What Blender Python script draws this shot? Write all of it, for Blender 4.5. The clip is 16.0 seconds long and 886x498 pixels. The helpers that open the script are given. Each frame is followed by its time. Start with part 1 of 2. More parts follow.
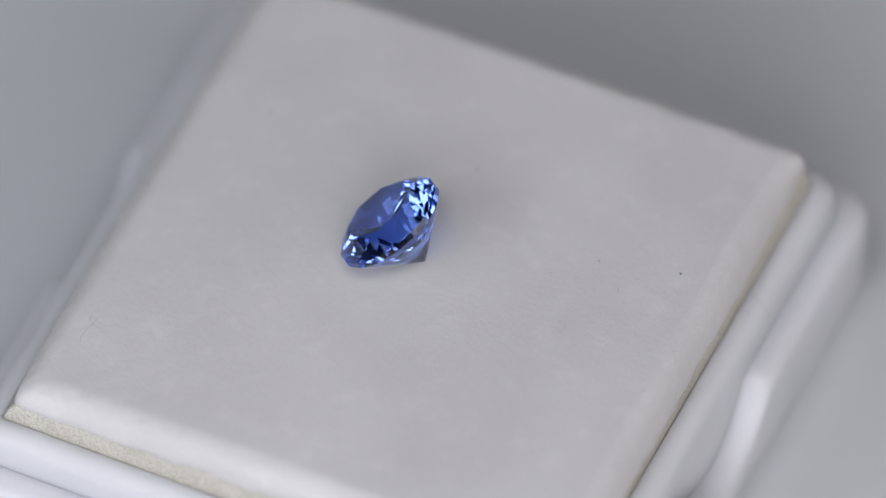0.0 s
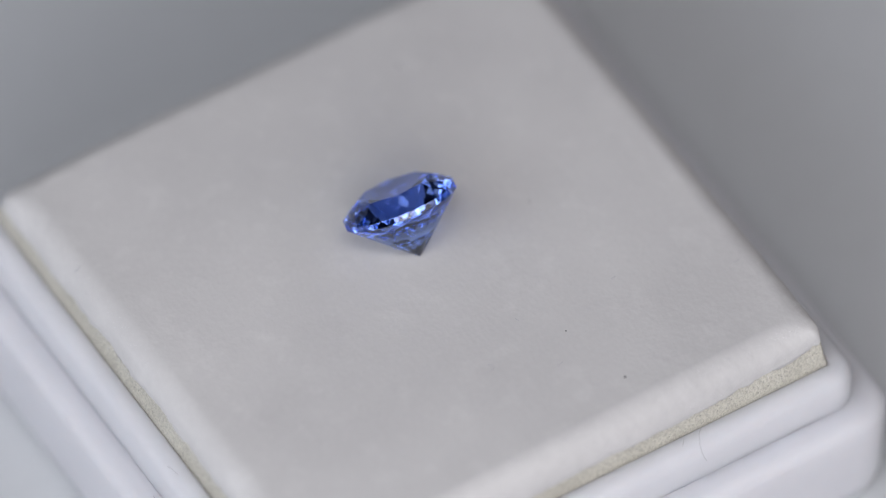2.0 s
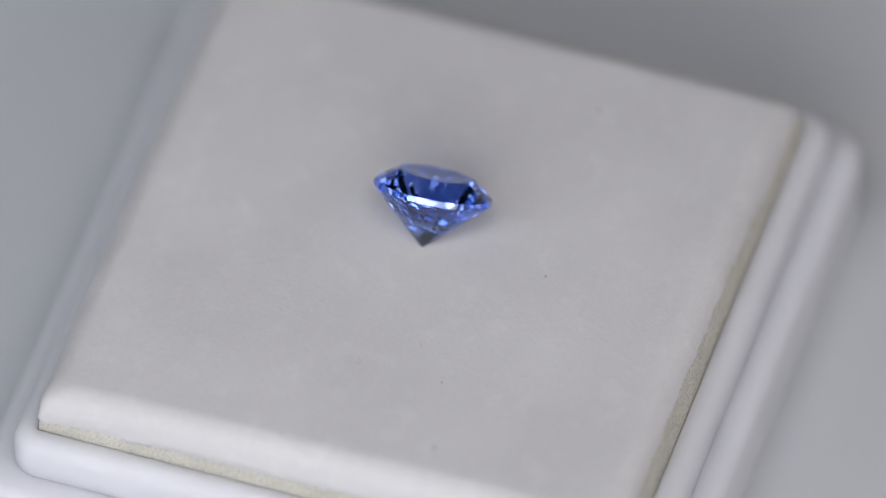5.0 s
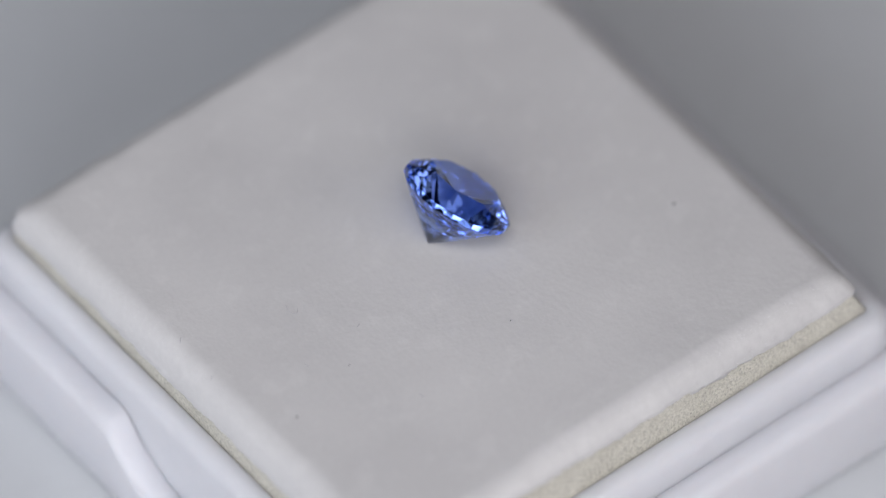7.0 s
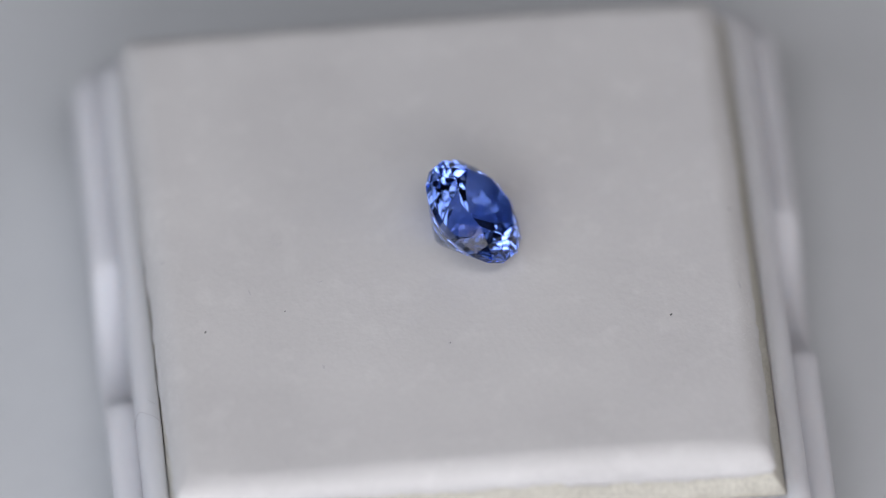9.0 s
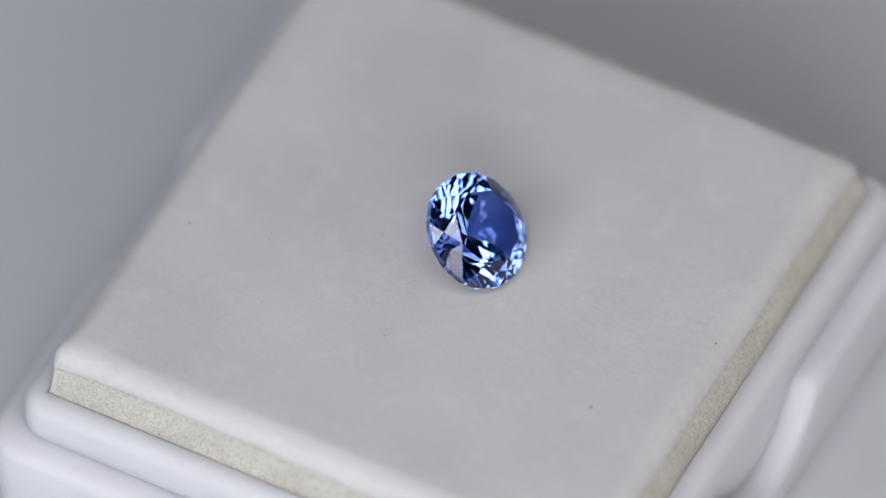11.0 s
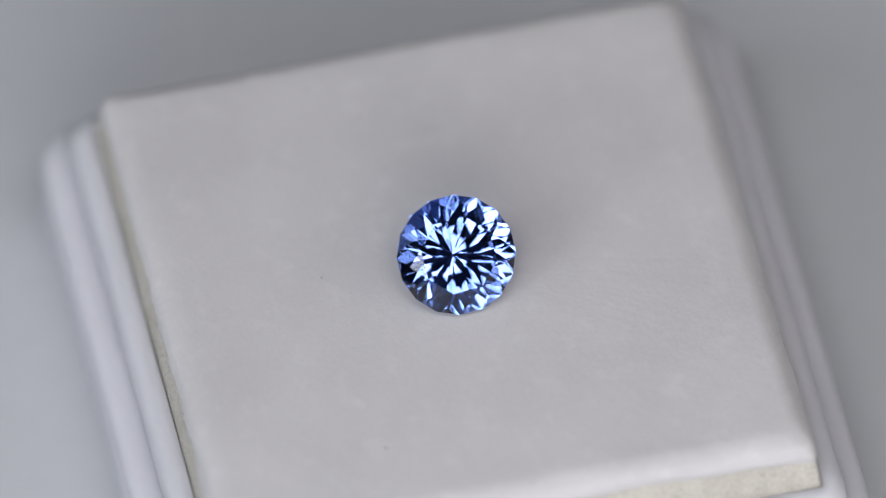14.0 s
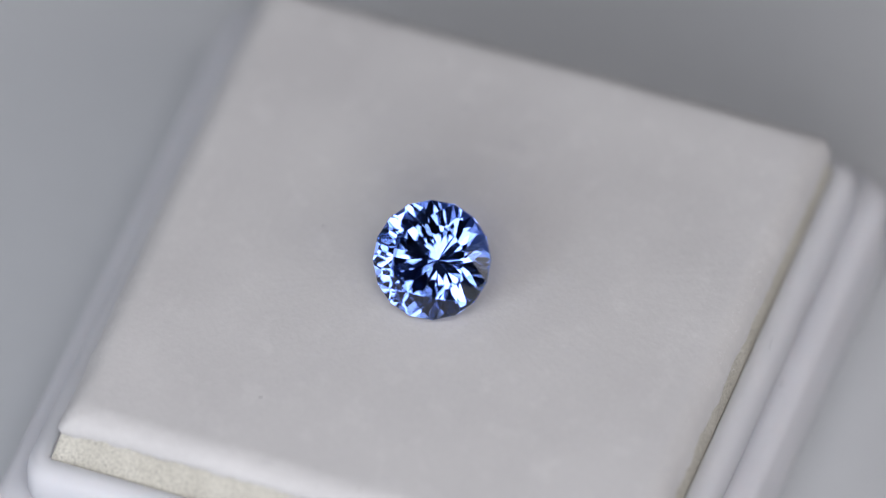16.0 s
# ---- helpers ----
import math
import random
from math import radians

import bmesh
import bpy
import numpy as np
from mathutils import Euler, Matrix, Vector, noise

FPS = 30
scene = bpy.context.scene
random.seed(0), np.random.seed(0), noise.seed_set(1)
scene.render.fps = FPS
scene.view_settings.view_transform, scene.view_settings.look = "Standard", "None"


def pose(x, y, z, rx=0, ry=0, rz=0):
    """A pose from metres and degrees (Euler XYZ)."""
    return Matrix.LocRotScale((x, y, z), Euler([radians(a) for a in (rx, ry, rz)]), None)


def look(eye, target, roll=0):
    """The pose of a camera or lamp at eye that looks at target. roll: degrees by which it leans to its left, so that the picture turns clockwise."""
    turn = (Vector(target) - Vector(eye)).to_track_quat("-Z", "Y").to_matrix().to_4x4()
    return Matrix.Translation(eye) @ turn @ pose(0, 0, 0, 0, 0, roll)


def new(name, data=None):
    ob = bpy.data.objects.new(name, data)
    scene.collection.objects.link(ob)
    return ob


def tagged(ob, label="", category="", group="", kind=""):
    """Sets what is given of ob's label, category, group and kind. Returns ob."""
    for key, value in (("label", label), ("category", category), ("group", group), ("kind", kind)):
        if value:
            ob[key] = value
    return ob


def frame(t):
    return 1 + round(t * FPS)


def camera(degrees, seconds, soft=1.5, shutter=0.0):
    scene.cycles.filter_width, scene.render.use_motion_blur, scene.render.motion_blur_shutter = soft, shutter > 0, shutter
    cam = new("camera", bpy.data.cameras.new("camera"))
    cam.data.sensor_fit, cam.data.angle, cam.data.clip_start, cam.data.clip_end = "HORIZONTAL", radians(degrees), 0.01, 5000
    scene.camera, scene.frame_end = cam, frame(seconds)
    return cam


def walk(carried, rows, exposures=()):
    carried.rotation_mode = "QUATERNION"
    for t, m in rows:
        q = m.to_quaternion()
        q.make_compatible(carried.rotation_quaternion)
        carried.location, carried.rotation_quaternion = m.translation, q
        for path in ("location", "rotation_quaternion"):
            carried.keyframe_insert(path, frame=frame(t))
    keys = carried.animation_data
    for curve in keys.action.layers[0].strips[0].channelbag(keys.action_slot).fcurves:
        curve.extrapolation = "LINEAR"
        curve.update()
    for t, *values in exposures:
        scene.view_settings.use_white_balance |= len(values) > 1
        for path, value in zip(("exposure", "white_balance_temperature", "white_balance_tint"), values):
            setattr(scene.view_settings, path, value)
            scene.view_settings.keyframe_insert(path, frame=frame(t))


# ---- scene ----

MM = 0.001

# ---- camera: it stands still, long lens, level with its horizon but for a slight lean ----
ELEV = radians(51.174)
AXIS = Vector((0, 0, 11.7 * MM))           # the turning axis, at the height of the pad's face
RIGHT, UP, BACK = Vector((1, 0, 0)), Vector((0, math.sin(ELEV), math.cos(ELEV))), Vector((0, -math.cos(ELEV), math.sin(ELEV)))
DIST = 0.84165
aim = AXIS + RIGHT * 0.467 * MM + UP * 0.208 * MM
eye = aim + BACK * DIST
cam = camera(3.0061, 16.0, soft=1.1)
cam.data.dof.use_dof = True
cam.data.dof.focus_distance = DIST - 2.5 * MM
cam.data.dof.aperture_fstop = 13.5
STILL = look(eye, aim, -0.858)
walk(cam, [(0, STILL), (16, STILL)])

# ---- light: a camera-side diffuser in a dim room ----
world = bpy.data.worlds.new("room_light")
scene.world = world
world.use_nodes = True
world.node_tree.nodes["Background"].inputs[0].default_value = (0.80, 0.88, 1.0, 1)
world.node_tree.nodes["Background"].inputs[1].default_value = 0.22


# white diffuser sheets below, above and beside the lens, 0.3 m from the stone
SCREEN = AXIS + BACK * 0.30


def screen_panel(name, x0, x1, y0, y1, radiance, colour):
    """One sheet of the diffuser, between x0 and x1 to the right and y0 and y1 upwards of the lens."""
    data = bpy.data.lights.new(name, "AREA")
    data.shape, data.size, data.size_y, data.color = "RECTANGLE", x1 - x0, y1 - y0, colour
    data.energy = math.pi * (x1 - x0) * (y1 - y0) * radiance
    ob = new(name, data)
    ob.matrix_world = Matrix.Translation(SCREEN + RIGHT * (x0 + x1) / 2 + UP * (y0 + y1) / 2) @ STILL.to_3x3().to_4x4()
    return ob


screen_panel("diffuser_low_left", -0.16, 0.0, -0.24, -0.075, 5.0, (0.91, 0.915, 0.99))
screen_panel("diffuser_low_right", 0.0, 0.16, -0.24, -0.075, 4.2, (0.99, 0.945, 0.97))
screen_panel("diffuser_top", -0.12, 0.12, 0.06, 0.125, 6.6, (0.945, 0.93, 0.985))
screen_panel("diffuser_left", -0.38, -0.21, -0.17, 0.10, 4.8, (0.85, 0.89, 1.0))
screen_panel("diffuser_right", 0.27, 0.66, -0.17, 0.10, 1.75, (1.0, 0.945, 0.97))
# the cut stone passes light on many times
scene.cycles.max_bounces = scene.cycles.glossy_bounces = scene.cycles.transmission_bounces = 24
scene.view_settings.exposure = 0.0


# ---- materials ----
class Mat:
    """A node material with a Principled surface."""

    def __init__(self, name, colour, rough=0.5):
        self.m = bpy.data.materials.new(name)
        self.m.use_nodes = True
        self.t = self.m.node_tree
        self.b = self.t.nodes["Principled BSDF"]
        self.b.inputs["Base Color"].default_value = (*colour, 1)
        self.b.inputs["Roughness"].default_value = rough
        self.coord = self.t.nodes.new("ShaderNodeTexCoord").outputs["Object"]

    def noise(self, scale, detail=4, rough=0.55):
        n = self.t.nodes.new("ShaderNodeTexNoise")
        n.inputs["Scale"].default_value, n.inputs["Detail"].default_value, n.inputs["Roughness"].default_value = scale, detail, rough
        self.t.links.new(self.coord, n.inputs["Vector"])
        return n.outputs[0]

    def cells(self, scale, feature="F1"):
        n = self.t.nodes.new("ShaderNodeTexVoronoi")
        n.feature = feature
        n.inputs["Scale"].default_value = scale
        self.t.links.new(self.coord, n.inputs["Vector"])
        return n.outputs["Distance"]

    def ramp(self, fac, *stops):
        r = self.t.nodes.new("ShaderNodeValToRGB")
        while len(r.color_ramp.elements) < len(stops):
            r.color_ramp.elements.new(0.5)
        for e, (p, c) in zip(r.color_ramp.elements, stops):
            e.position, e.color = p, (*c, 1)
        self.t.links.new(fac, r.inputs[0])
        return r.outputs[0]

    def mix(self, a, b, fac=0.5, how="MULTIPLY"):
        n = self.t.nodes.new("ShaderNodeMix")
        n.data_type, n.blend_type = "RGBA", how
        n.inputs[0].default_value = fac
        self.t.links.new(a, n.inputs[6])
        self.t.links.new(b, n.inputs[7])
        return n.outputs[2]

    def paint(self, out):
        self.t.links.new(out, self.b.inputs["Base Color"])

    def rough(self, out):
        self.t.links.new(out, self.b.inputs["Roughness"])

    def bump(self, height, depth, strength=1.0):
        n = self.t.nodes.new("ShaderNodeBump")
        n.inputs["Distance"].default_value, n.inputs["Strength"].default_value = depth, strength
        self.t.links.new(height, n.inputs["Height"])
        if self.b.inputs["Normal"].links:
            self.t.links.new(self.b.inputs["Normal"].links[0].from_socket, n.inputs["Normal"])
        self.t.links.new(n.outputs[0], self.b.inputs["Normal"])


def grey(v, tint=(1, 1, 1)):
    return tuple(v * c for c in tint)


STONE_INDEX = 1.77         # refractive index of the stone


def make_materials():
    p = Mat("white_plastic", (0.80, 0.80, 0.81), 0.38)
    p.paint(p.ramp(p.noise(180), (0.3, (0.675, 0.68, 0.71)), (0.7, (0.72, 0.725, 0.755))))
    p.rough(p.ramp(p.noise(900, 3), (0.3, grey(0.50)), (0.7, grey(0.64))))
    p.bump(p.noise(400, 3), 0.00003, 0.5)
    p.b.inputs["Specular IOR Level"].default_value = 0.18
    p.b.inputs["Subsurface Weight"].default_value = 0.75
    p.b.inputs["Subsurface Radius"].default_value = (0.0028, 0.0026, 0.0025)
    p.b.inputs["Subsurface Scale"].default_value = 1.0

    f = Mat("white_felt", (0.7, 0.68, 0.66), 0.95)
    blots = f.ramp(f.noise(520, 3, 0.6), (0.54, grey(0.95)), (0.68, grey(1.0)))
    f.paint(f.mix(f.mix(f.ramp(f.noise(150, 3, 0.5), (0.32, (0.668, 0.660, 0.652)), (0.68, (0.732, 0.724, 0.713))), blots, 1.0),
                  f.ramp(f.noise(3600, 2), (0.3, grey(0.965)), (0.7, grey(1.0))), 1.0))
    f.bump(f.noise(520, 3), 0.00008, 0.5)
    f.bump(f.noise(5200, 2), 0.00003, 0.4)
    f.b.inputs["Sheen Weight"].default_value = 0.25
    f.b.inputs["Specular IOR Level"].default_value = 0.1

    c = Mat("cream_foam", (0.7, 0.67, 0.55), 0.8)
    grain = c.ramp(c.noise(7500, 2, 0.7), (0.36, grey(0.72)), (0.58, grey(1.0)))
    c.paint(c.mix(c.mix(c.ramp(c.noise(500, 4), (0.3, (0.60, 0.58, 0.50)), (0.7, (0.70, 0.68, 0.595))), grain, 0.85),
                  c.ramp(c.cells(3600), (0.06, grey(0.55)), (0.22, grey(1.0))), 0.8))
    c.bump(c.noise(7500, 2, 0.7), 0.00008, 0.9)
    c.bump(c.cells(3600), 0.00006, 0.7)
    c.rough(c.ramp(c.noise(3800, 2), (0.55, grey(0.85)), (0.72, grey(0.18))))

    g = Mat("grey_table", (0.5, 0.5, 0.505), 0.75)
    g.paint(g.mix(g.ramp(g.noise(6, 4), (0.3, (0.605, 0.626, 0.638)), (0.7, (0.64, 0.662, 0.675))),
                  g.ramp(g.noise(700, 3), (0.3, grey(0.97)), (0.7, grey(1.0))), 1.0))
    g.bump(g.noise(900, 3), 0.00004, 0.4)

    w = Mat("wall_paint", (0.30, 0.30, 0.31), 0.9)
    w.paint(w.ramp(w.noise(3, 5), (0.3, grey(0.12)), (0.7, grey(0.15))))
    w.bump(w.noise(120), 0.0005, 0.4)

    h = Mat("dark_fibre", (0.10, 0.10, 0.12), 0.7)
    h.paint(h.ramp(h.noise(3000), (0.3, (0.38, 0.38, 0.40)), (0.7, (0.55, 0.55, 0.57))))

    d = Mat("dark_dust", (0.06, 0.06, 0.07), 0.8)
    d.paint(d.ramp(d.noise(9000), (0.3, grey(0.10)), (0.7, grey(0.2))))

    u = Mat("white_fuzz", (0.75, 0.74, 0.73), 0.9)
    u.paint(u.ramp(u.noise(3000), (0.3, grey(0.70)), (0.7, grey(0.80))))

    s = bpy.data.materials.new("blue_gem")
    s.use_nodes = True
    t = s.node_tree
    t.nodes.clear()
    out = t.nodes.new("ShaderNodeOutputMaterial")
    noise_n = t.nodes.new("ShaderNodeTexNoise")
    noise_n.inputs["Scale"].default_value = 300
    ramp = t.nodes.new("ShaderNodeValToRGB")
    ramp.color_ramp.elements[0].position, ramp.color_ramp.elements[0].color = 0.3, (0.52, 0.65, 1.0, 1)
    ramp.color_ramp.elements[1].position, ramp.color_ramp.elements[1].color = 0.7, (0.57, 0.69, 1.0, 1)
    t.links.new(noise_n.outputs[0], ramp.inputs[0])
    gloss = t.nodes.new("ShaderNodeFresnel")
    body = t.nodes.new("ShaderNodeBsdfRefraction")
    skin = t.nodes.new("ShaderNodeBsdfGlossy")
    gloss.inputs["IOR"].default_value = body.inputs["IOR"].default_value = STONE_INDEX
    body.inputs["Roughness"].default_value = skin.inputs["Roughness"].default_value = 0.0
    skin.inputs["Color"].default_value = (0.87, 0.92, 1.0, 1)
    both = t.nodes.new("ShaderNodeMixShader")
    t.links.new(ramp.outputs[0], body.inputs["Color"])
    t.links.new(gloss.outputs[0], both.inputs[0])
    t.links.new(body.outputs[0], both.inputs[1])
    t.links.new(skin.outputs[0], both.inputs[2])
    t.links.new(both.outputs[0], out.inputs["Surface"])
    return dict(plastic=p.m, felt=f.m, foam=c.m, table=g.m, wall=w.m, fibre=h.m, fuzz=u.m, dust=d.m, gem=s)


M = make_materials()


# ---- mesh helpers ----
def part(name, bm, material, parent=None, label="", smooth=False):
    """Links a bmesh as one mesh object under a thing."""
    me = bpy.data.meshes.new(name)
    bmesh.ops.recalc_face_normals(bm, faces=bm.faces)
    bm.to_mesh(me)
    bm.free()
    me.materials.append(material)
    if smooth:
        me.polygons.foreach_set("use_smooth", [True] * len(me.polygons))
    ob = new(name, me)
    if parent:
        ob.parent = parent
    if label:
        ob["label"] = label
    return ob


def square_loop(half, radius, per_side=44, per_corner=8):
    """Points round a square with rounded corners, in mm, the same count for every size."""
    pts = []
    r = max(radius, 0.02)
    inner = half - r
    for k in range(4):
        a0 = k * math.pi / 2
        c, s = math.cos(a0), math.sin(a0)
        side = [(half, -inner + 2 * inner * i / per_side) for i in range(per_side)]
        arc = [(inner + r * math.cos(a), inner + r * math.sin(a)) for a in (math.pi / 2 * i / per_corner for i in range(per_corner))]
        pts += [(x * c - y * s, x * s + y * c) for x, y in side + arc]
    return pts


def loft(loops, close_first=False, close_last=False):
    """Skins rings of equal count, each a list of (x, y, z) in mm."""
    bm = bmesh.new()
    rings = [[bm.verts.new((x * MM, y * MM, z * MM)) for x, y, z in ring] for ring in loops]
    n = len(rings[0])
    for a, b in zip(rings, rings[1:]):
        for i in range(n):
            bm.faces.new((a[i], a[(i + 1) % n], b[(i + 1) % n], b[i]))
    if close_first:
        bm.faces.new(list(reversed(rings[0])))
    if close_last:
        bm.faces.new(rings[-1])
    return bm


# ---- the setting: table, walls and ceiling of a small dim room ----
def slab(name, x0, x1, y0, y1, z0, z1, material, label):
    bm = bmesh.new()
    bmesh.ops.create_cube(bm, size=1, matrix=Matrix.LocRotScale(((x0 + x1) / 2, (y0 + y1) / 2, (z0 + z1) / 2), None, (x1 - x0, y1 - y0, z1 - z0)))
    return tagged(part(name, bm, material), label, name.split("_")[0], kind="structure")


slab("ground", -1.6, 1.6, -1.6, 1.6, -0.02, 0.0, M["table"], "matt light grey table top under the box")
slab("wall_north", -1.7, 1.7, 1.6, 1.7, -0.02, 2.2, M["wall"], "plain dark grey painted wall")
slab("wall_south", -1.7, 1.7, -1.7, -1.6, -0.02, 2.2, M["wall"], "plain dark grey painted wall")
slab("wall_east", 1.6, 1.7, -1.6, 1.6, -0.02, 2.2, M["wall"], "plain dark grey painted wall")
slab("wall_west", -1.7, -1.6, -1.6, 1.6, -0.02, 2.2, M["wall"], "plain dark grey painted wall")
slab("ceiling", -1.7, 1.7, -1.7, 1.7, 2.2, 2.25, M["wall"], "plain dark grey painted ceiling")

# ---- the display box ----
LIP, RIM = 6.1, 8.5        # heights of the ledge and of the inner rim over the table


def scoop(x, y):
    """How far the ledge dips in the finger scoops in the middle of two opposite sides."""
    if abs(x) < 15.5:
        return 0.0
    r = 4.6

    def arc(v):
        return math.sqrt(max(r * r - v * v, 0)) - math.sqrt(r * r - 4.2 * 4.2) if abs(v) < 4.2 else 0.0

    return min(2.8, sum(arc(y + 0.09 * k) for k in range(-4, 5)) / 9)


def build_box():
    box = new("gem_box")
    tagged(box, "small square white plastic gem box without its lid", "box")

    def ring(half, radius, z, dip=True):
        return [(x, y, z - (scoop(x, y) if dip else 0)) for x, y in square_loop(half, radius, 80)]

    shell = loft([ring(17.1, 1.6, 0.0, False), ring(17.55, 2.0, 0.25, False), ring(17.7, 2.1, 1.0, False), ring(17.88, 2.2, LIP - 0.80), ring(17.85, 2.2, LIP - 0.52),
                  ring(17.74, 2.1, LIP - 0.27), ring(17.55, 2.0, LIP - 0.10), ring(17.28, 1.8, LIP - 0.02), ring(16.95, 1.6, LIP), ring(16.6, 1.4, LIP + 0.03), ring(16.3, 1.2, LIP + 0.12)], close_first=True)
    part("base_shell", shell, M["plastic"], box, "white plastic outer wall with a ledge and finger scoops", True)
    rim = loft([ring(16.5, 1.5, 2.6, False), ring(16.45, 1.5, RIM - 0.95, False), ring(16.41, 1.5, RIM - 0.6, False), ring(16.3, 1.4, RIM - 0.32, False), ring(16.1, 1.3, RIM - 0.12, False),
                ring(15.85, 1.0, RIM - 0.02, False), ring(15.38, 0.3, RIM + 0.02, False), ring(15.27, 0.2, RIM - 0.05, False), ring(15.24, 0.2, 1.2, False)], close_last=True)
    part("inner_rim", rim, M["plastic"], box, "raised white plastic rim round the pad", True)
    return box


FACE = 11.7                # height of the felt face over the table


def felt_edge(x, y):
    """How far the felt hangs down below its face: further on one side than on the others."""
    east, west = max(0.0, x / 15.1), max(0.0, -x / 15.1)
    south, north = max(0.0, -y / 15.1), max(0.0, y / 15.1)
    w = [v ** 8 for v in (east, west, south, north)]
    return ((2.20 - 0.004 * y) * w[0] + 1.15 * w[1] + 1.85 * w[2] + (1.5 - 0.03 * x) * w[3]) / max(sum(w), 1e-6)


def squeezed(x, y, share=1.0):
    """Where a point of the pad's outline lies: the felt is cut short on two sides, so that the foam slopes out below it."""
    return (x * (1 + share * (0.1 - 0.012 * y if x > 0 else -0.52) / 15.1), y * (1 + share * (-0.2 if y > 0 else -0.04) / 15.1))


def sag(x, y):
    """How far the felt face sinks towards two sides of the box."""
    return 0.45 * (max(0.0, -x - 3) / 12) ** 2 + 0.25 * (max(0.0, -y - 3) / 12) ** 2


def build_pad():
    pad = new("foam_pad")
    tagged(pad, "cream foam pad faced with soft white felt, set in the box", "pad")

    def ring(half, radius, z, wob=0.0, seed=0.0, drop=0.0, tall=0.5, share=1.0):
        """drop: how much of the felt's hang this ring takes; share: how far it follows the felt's outline."""
        pts = []
        for x, y in square_loop(half, radius, 120):
            d = noise.noise((x * 0.5 + seed, y * 0.5, z)) * wob + noise.noise((x * 2.4 + seed, y * 2.4, z)) * wob * 0.7
            e = noise.noise((x * 0.8 - seed, y * 0.8, 3.0)) * wob + noise.noise((x * 5 - seed, y * 5, 3.0)) * wob * 0.4
            k = 1 + d / max(half, 1)
            pts.append((*squeezed(x * k, y * k, share), z + e * tall - drop * felt_edge(x, y) - (share * sag(x, y) if z > 9 else 0)))
        return pts

    foam = loft([ring(15.2, 0.15, 1.3, share=0.0), ring(15.2, 0.15, 7.0, share=0.0), ring(15.2, 0.15, 8.4, 0.02, 2, share=0.0), ring(15.14, 0.15, 8.9, 0.05, 3, share=0.3),
                 ring(15.06, 0.15, FACE + 0.1, 0.06, 5, 1.0, share=0.97), ring(14.0, 0.3, FACE - 0.5)], close_first=True, close_last=True)
    part("foam", foam, M["foam"], pad, "cream open-cell foam edge", True)
    felt = loft([ring(14.5, 0.4, FACE + 0.1, 0.0, 0, 0.9), ring(15.06, 0.2, FACE, 0.18, 7, 1.0), ring(15.16, 0.25, FACE + 0.06, 0.16, 9, 0.94), ring(15.16, 0.35, FACE + 0.0, 0.10, 11, 0.66),
                 ring(15.06, 0.5, FACE + 0.0, 0.09, 13, 0.38), ring(14.84, 0.6, FACE + 0.01, 0.08, 15, 0.19), ring(14.5, 0.7, FACE + 0.02, 0.07, 17, 0.07), ring(14.18, 0.8, FACE + 0.05, 0.06, 19, 0.02),
                 ring(13.9, 0.9, FACE + 0.03, 0.05, 21), ring(13.0, 1.2, FACE, 0.04, 23), ring(11, 1.2, FACE, 0.03), ring(8.5, 1.2, FACE, 0.03), ring(6, 1, FACE, 0.03), ring(3, 0.6, FACE, 0.02)], close_last=True)
    part("felt_top", felt, M["felt"], pad, "soft white felt face", True)
    return pad


LINT = []                  # loose fibres and specks, with their places on the box


def strand(pts, width, label):
    """A thin hair through points in mm, six-sided, with tapered ends; its origin is its first point."""
    base = Vector(pts[0])
    pts = [Vector(p) - base for p in pts]
    fine = []
    for i in range(len(pts) - 1):
        p0, p1, p2, p3 = pts[max(i - 1, 0)], pts[i], pts[i + 1], pts[min(i + 2, len(pts) - 1)]
        for j in range(4):
            u = j / 4
            fine.append(0.5 * ((2 * p1) + (p2 - p0) * u + (2 * p0 - 5 * p1 + 4 * p2 - p3) * u * u + (3 * p1 - p0 - 3 * p2 + p3) * u ** 3))
    fine.append(pts[-1])
    loops = []
    for i, p in enumerate(fine):
        way = (fine[min(i + 1, len(fine) - 1)] - fine[max(i - 1, 0)]).normalized()
        a = way.cross(Vector((0.1, 0.2, 1))).normalized()
        b = way.cross(a)
        r = width / 2 * (0.45 if i in (0, len(fine) - 1) else 1)
        loops.append([tuple(p + (a * math.cos(k * math.pi / 3) + b * math.sin(k * math.pi / 3)) * r) for k in range(6)])
    ob = tagged(part("stray_fibre", loft(loops, True, True), M["fibre"], smooth=True), label, "fibre", "lint on the box")
    LINT.append((ob, base))


def speck(x, y, z, size):
    bm = bmesh.new()
    bmesh.ops.create_icosphere(bm, subdivisions=1, radius=size / 2 * MM, matrix=pose(0, 0, 0, 20, 30, 40) @ Matrix.Diagonal((1.2, 0.85, 0.6, 1)))
    for v in bm.verts:
        v.co += Vector((random.uniform(-1, 1), random.uniform(-1, 1), random.uniform(-1, 1))) * size * 0.12 * MM
    LINT.append((tagged(part("dust_speck", bm, M["dust"]), "tiny dark speck of dust on white felt", "speck", "lint on the box"), Vector((x, y, z))))


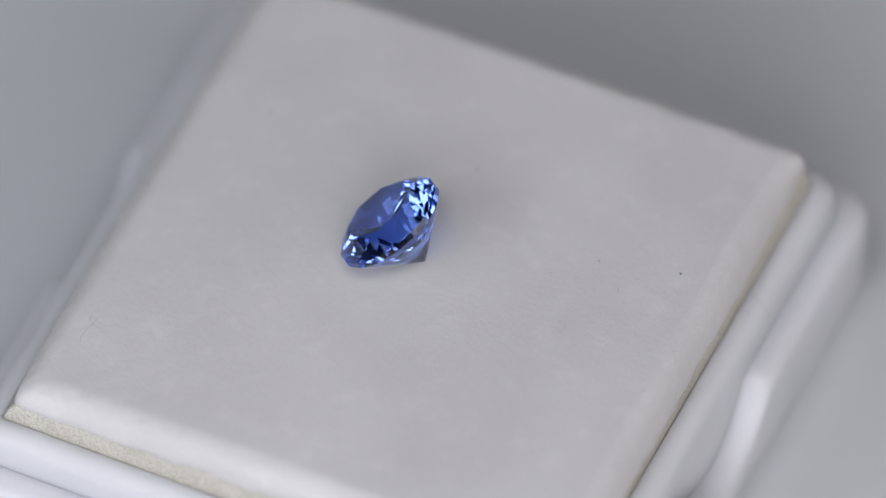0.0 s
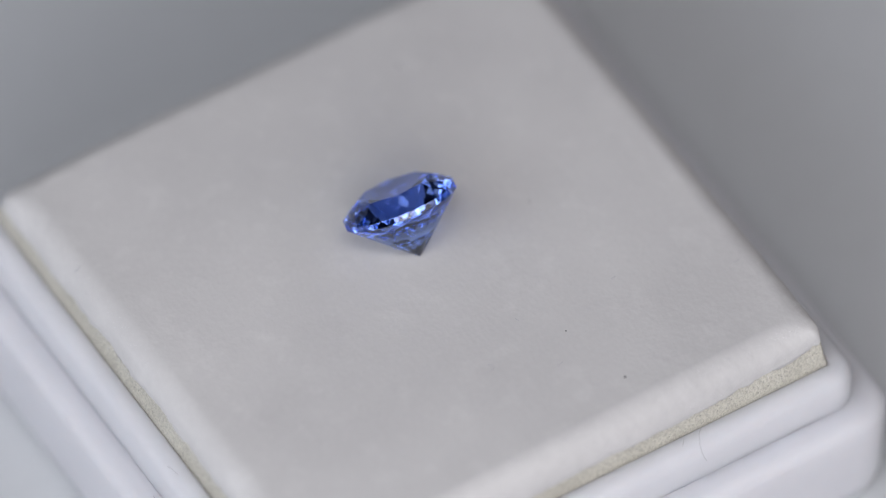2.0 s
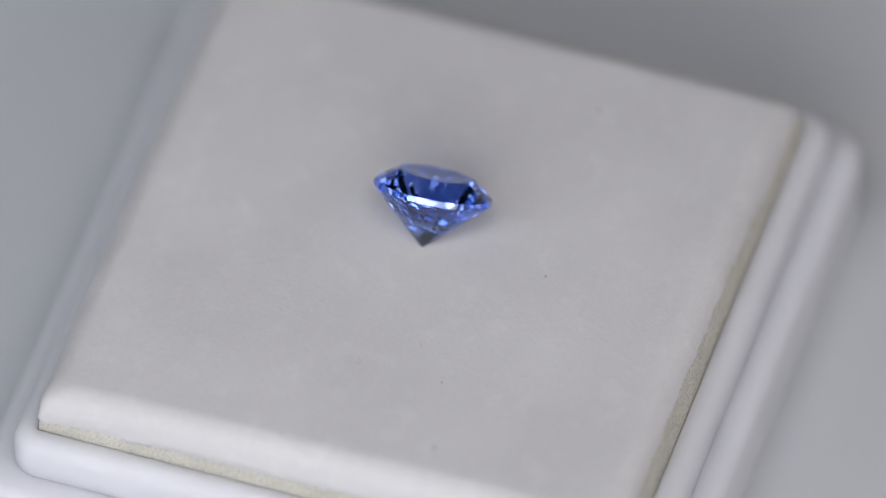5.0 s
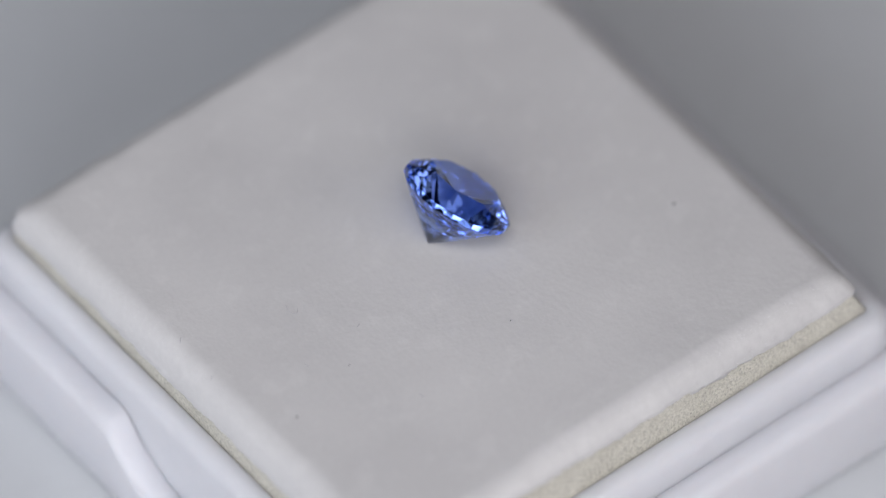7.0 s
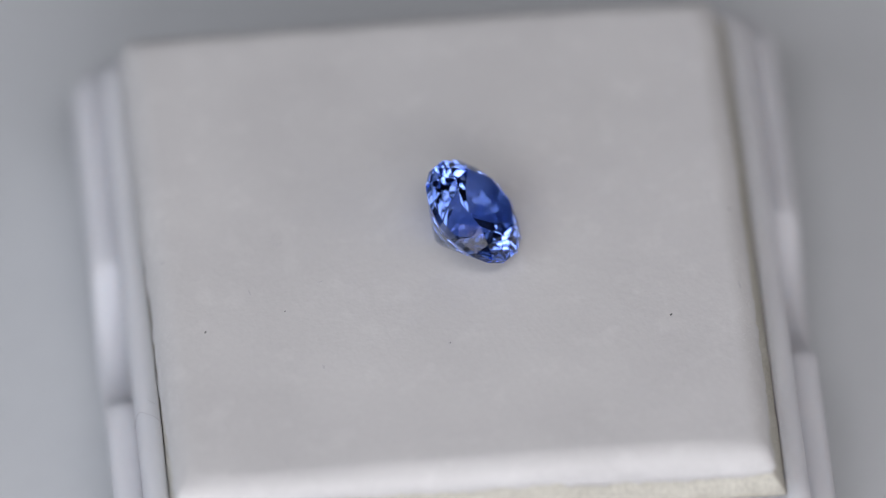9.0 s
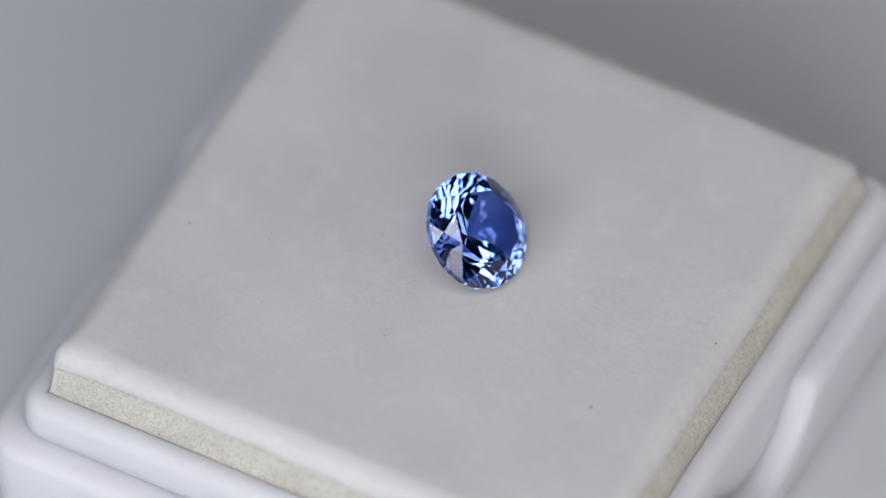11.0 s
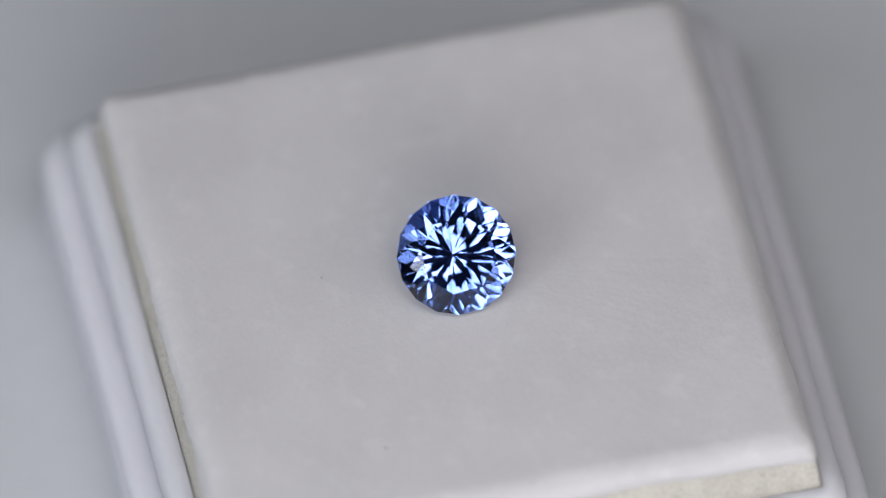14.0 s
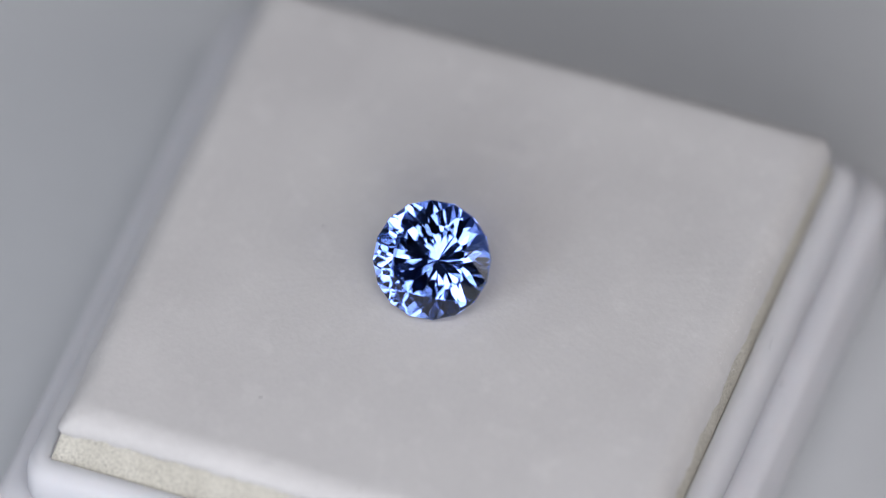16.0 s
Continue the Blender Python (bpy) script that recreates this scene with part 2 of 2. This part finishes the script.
def litter():
    """Lint and dust lying on the felt and on the rim."""
    z = FACE + 0.03
    hairs = [((8.47, -0.61), (8.66, -0.40), (8.88, -0.50), (8.92, -0.84), (8.78, -1.14)),
             ((-12.50, -9.5), (-12.60, -10.05), (-12.75, -10.63), (-12.80, -11.05), (-12.6, -11.35)),
             ((-12.86, -9.57), (-12.89, -9.9), (-12.5, -10.12), (-12.1, -10.17)),
             ((-7.85, -14.38), (-7.60, -14.85)), ((14.41, 0.11), (14.64, 0.29)), ((10.39, 2.32), (10.32, 2.68)), ((0.84, 6.60), (0.60, 6.68)),
             ((14.11, -2.82), (14.42, -2.51)), ((7.13, 7.44), (7.07, 7.73)), ((-13.11, -1.47), (-12.96, -1.88), (-13.21, -2.15)),
             ((9.47, 13.14), (9.41, 13.6)), ((-13.95, 3.84), (-14.02, 4.36)), ((6.66, 2.09), (6.94, 2.20))]
    for pts in hairs:
        short = len(pts) == 2
        rows = [(x, y, z - sag(x, y) + (0.0 if not 0 < i < len(pts) - 1 else 0.03)) for i, (x, y) in enumerate(pts)]
        strand(rows, 0.026 if short else 0.018, "short grey fibre lying on white felt" if short else "fine curled grey fibre lying on white felt")
    for x, y, d in ((12.75, 4.77, 0.13), (8.71, 3.84, 0.09), (-14.0, -0.76, 0.12), (-10.39, 5.82, 0.14), (0.72, 6.64, 0.08)):
        speck(x, y, z - sag(x, y), d)
    zr = RIM + 0.03
    strand([(15.35, 7.62, zr), (15.62, 7.32, zr + 0.05), (15.95, 7.15, zr + 0.05), (16.25, 6.98, zr), (16.5, 7.0, zr - 0.5), (16.55, 7.2, zr - 1.1)], 0.026, "fine grey fibre lying on white plastic")
    strand([(15.45, 6.55, zr), (15.85, 6.2, zr)], 0.026, "fine grey fibre lying on white plastic")
    strand([(-17.15, -8.7, LIP + 0.04), (-17.05, -8.95, LIP + 0.04)], 0.045, "fine grey fibre lying on white plastic")
    strand([(2.95, -16.75, LIP + 0.04), (3.4, -16.8, LIP + 0.04)], 0.045, "fine grey fibre lying on white plastic")
    strand([(3.3, -16.1, RIM - 0.02), (3.7, -16.0, RIM), (4.1, -15.95, RIM)], 0.028, "fine grey fibre lying on white plastic")


def fuzz(pad):
    """Loose felt fibres along the pad's edge, one mesh."""
    rng = random.Random(5)
    verts, faces = [], []
    for i in range(5200):
        side, u = rng.randrange(4), rng.uniform(-15.1, 15.1)
        a = side * math.pi / 2
        k = rng.random()
        out_ = 15.16 - 0.8 * k * k
        x, y = out_ * math.cos(a) - u * math.sin(a), out_ * math.sin(a) + u * math.cos(a)
        low = felt_edge(x, y)
        x, y = squeezed(x, y)
        z = FACE - sag(x, y) - (low * (1 - 0.5 * rng.random() ** 2) if k < 0.5 else 0.0)
        p = Vector((x, y, z))
        way = Vector((math.cos(a) * rng.uniform(-0.1, 1), math.sin(a) * rng.uniform(-0.1, 1), rng.uniform(-0.5, 0.6))) + Vector((rng.uniform(-1, 1), rng.uniform(-1, 1), 0)) * 0.9
        way.normalize()
        length, width = rng.uniform(0.05, 0.15), 0.006
        across = way.cross(Vector((rng.uniform(-1, 1), rng.uniform(-1, 1), 1))).normalized() * width
        bend = Vector((rng.uniform(-1, 1), rng.uniform(-1, 1), rng.uniform(-1, 0.2))) * length * 0.3
        n = len(verts)
        mid = p + way * length * 0.55
        tip = p + way * length + bend
        verts += [tuple(v * MM) for v in (p - across, p + across, mid + across, mid - across, tip)]
        faces += [(n, n + 1, n + 2, n + 3), (n + 3, n + 2, n + 4)]
    me = bpy.data.meshes.new("fuzz")
    me.from_pydata(verts, [], faces)
    me.materials.append(M["fuzz"])
    ob = new("fuzz", me)
    ob.parent = pad
    tagged(ob, "loose white felt fibres", kind="stuff")


# ---- the stone ----
# tiers of the pavilion from girdle to culet: facets, first index, inner end as a share of the radius, angle from level
PAVILION = ((16, 0.5, 0.88, 45.5), (16, 0, 0.66, 43.6), (8, 0.5, 0.40, 42.5), (8, 1.5, 0.0, None))


def build_stone():
    """A round stone with a sixteen-sided girdle, cut plane by plane like the real one. Its axis is z, its culet at the origin, in mm."""
    stone = new("gemstone")
    tagged(stone, "round brilliant-cut blue gemstone lying tilted on white felt", "gemstone")
    R, PAV, GIRD, CROWN = 2.987, 2.714, 0.308, 0.78
    TABLE, KITE = 0.65, 0.83                               # shares of the radius: corners of the eight-sided table, tips of breaks and stars
    side = math.cos(math.pi / 16)
    belt, top = PAV + GIRD, PAV + GIRD + CROWN
    rng = random.Random(3)
    bm = bmesh.new()
    bmesh.ops.create_cube(bm, size=20 * MM)

    def cut(normal, point):
        found = bmesh.ops.bisect_plane(bm, geom=bm.verts[:] + bm.edges[:] + bm.faces[:], plane_co=Vector(point) * MM, plane_no=Vector(normal).normalized(),
                                       clear_outer=True, dist=1e-8)
        edges = [e for e in found["geom_cut"] if isinstance(e, bmesh.types.BMEdge)]
        if len(edges) > 2:
            bmesh.ops.contextual_create(bm, geom=edges)

    def facet(index, r, z, slope, up, slack=0.0):
        """A facet facing the given sixteenth of the circle, through (r, z); slack: how unevenly it is cut."""
        a = (index + rng.uniform(-1, 1) * slack * 0.06) * math.pi / 8
        slope *= 1 + rng.uniform(-1, 1) * slack * 0.015
        cut((slope * math.cos(a), slope * math.sin(a), up), (r * math.cos(a), r * math.sin(a), z))

    for i in range(16):
        facet(i + 0.5, R * side, 0, 1e4, 1)                # girdle
    cut((0, 0, 1), (0, 0, top))                            # table
    main = CROWN / (R * (1 - TABLE * side))
    kite, rim = (1 - KITE * side) * R * main, TABLE * math.cos(math.pi / 8)
    for i in range(16):
        facet(i, R, belt, main, 1)                                                       # mains
        facet(i + 0.5, R * side, belt, kite / (R * (side - KITE)), 1)                    # breaks
        if i % 2 == 0:
            facet(i + 0.5, R * rim, top, (CROWN - kite) / (R * (KITE - rim)), 1)         # stars
    r, z = R * side, PAV
    for n, index, inner, angle in PAVILION:
        slope = math.tan(radians(angle)) if angle else z / r
        for k in range(n):
            facet(k * 16 / n + index, r, z, slope, -1, 1.3)
        r, z = inner * R, z - (r - inner * R) * slope

    def piece(name, keep, label):
        some = bm.copy()
        some.normal_update()
        bmesh.ops.delete(some, geom=[f for f in some.faces if not keep(f)], context="FACES")
        part(name, some, M["gem"], stone, label)

    bmesh.ops.recalc_face_normals(bm, faces=bm.faces)
    piece("crown", lambda f: f.normal.z > 0.02, "faceted blue crown with a flat table")
    piece("girdle", lambda f: abs(f.normal.z) <= 0.02, "narrow polished girdle")
    piece("pavilion", lambda f: f.normal.z < -0.02, "pointed faceted pavilion")
    bm.free()
    return stone


gem_box = build_box()
foam_pad = build_pad()
gemstone = build_stone()
litter()
fuzz(foam_pad)

# ---- the turning ----
def turned(t):
    """Degrees by which the turntable has turned, clockwise from above."""
    return 16.5703 * t + 0.007721 * t * (16 - t) - 0.000267 * t * (16 - t) * (8 - t)


BOX_AT = pose(-1.284 * MM, -0.345 * MM, 0, 0, 0, -25.76)
STONE_AT = pose(-0.445 * MM, -0.534 * MM, 11.72 * MM, 0, 0, 155.07) @ pose(0, 0, 0, 0, 41.2, 0) @ pose(0, 0, 0, 0, 0, -7.5)


def motions():
    times = [0.5 * i for i in range(33)]
    lint = [(ob, BOX_AT @ Matrix.Translation(place * MM)) for ob, place in LINT]
    for thing, at in [(gem_box, BOX_AT), (foam_pad, BOX_AT), (gemstone, STONE_AT)] + lint:
        walk(thing, [(t, pose(0, 0, 0, 0, 0, -turned(t)) @ at) for t in times])


motions()
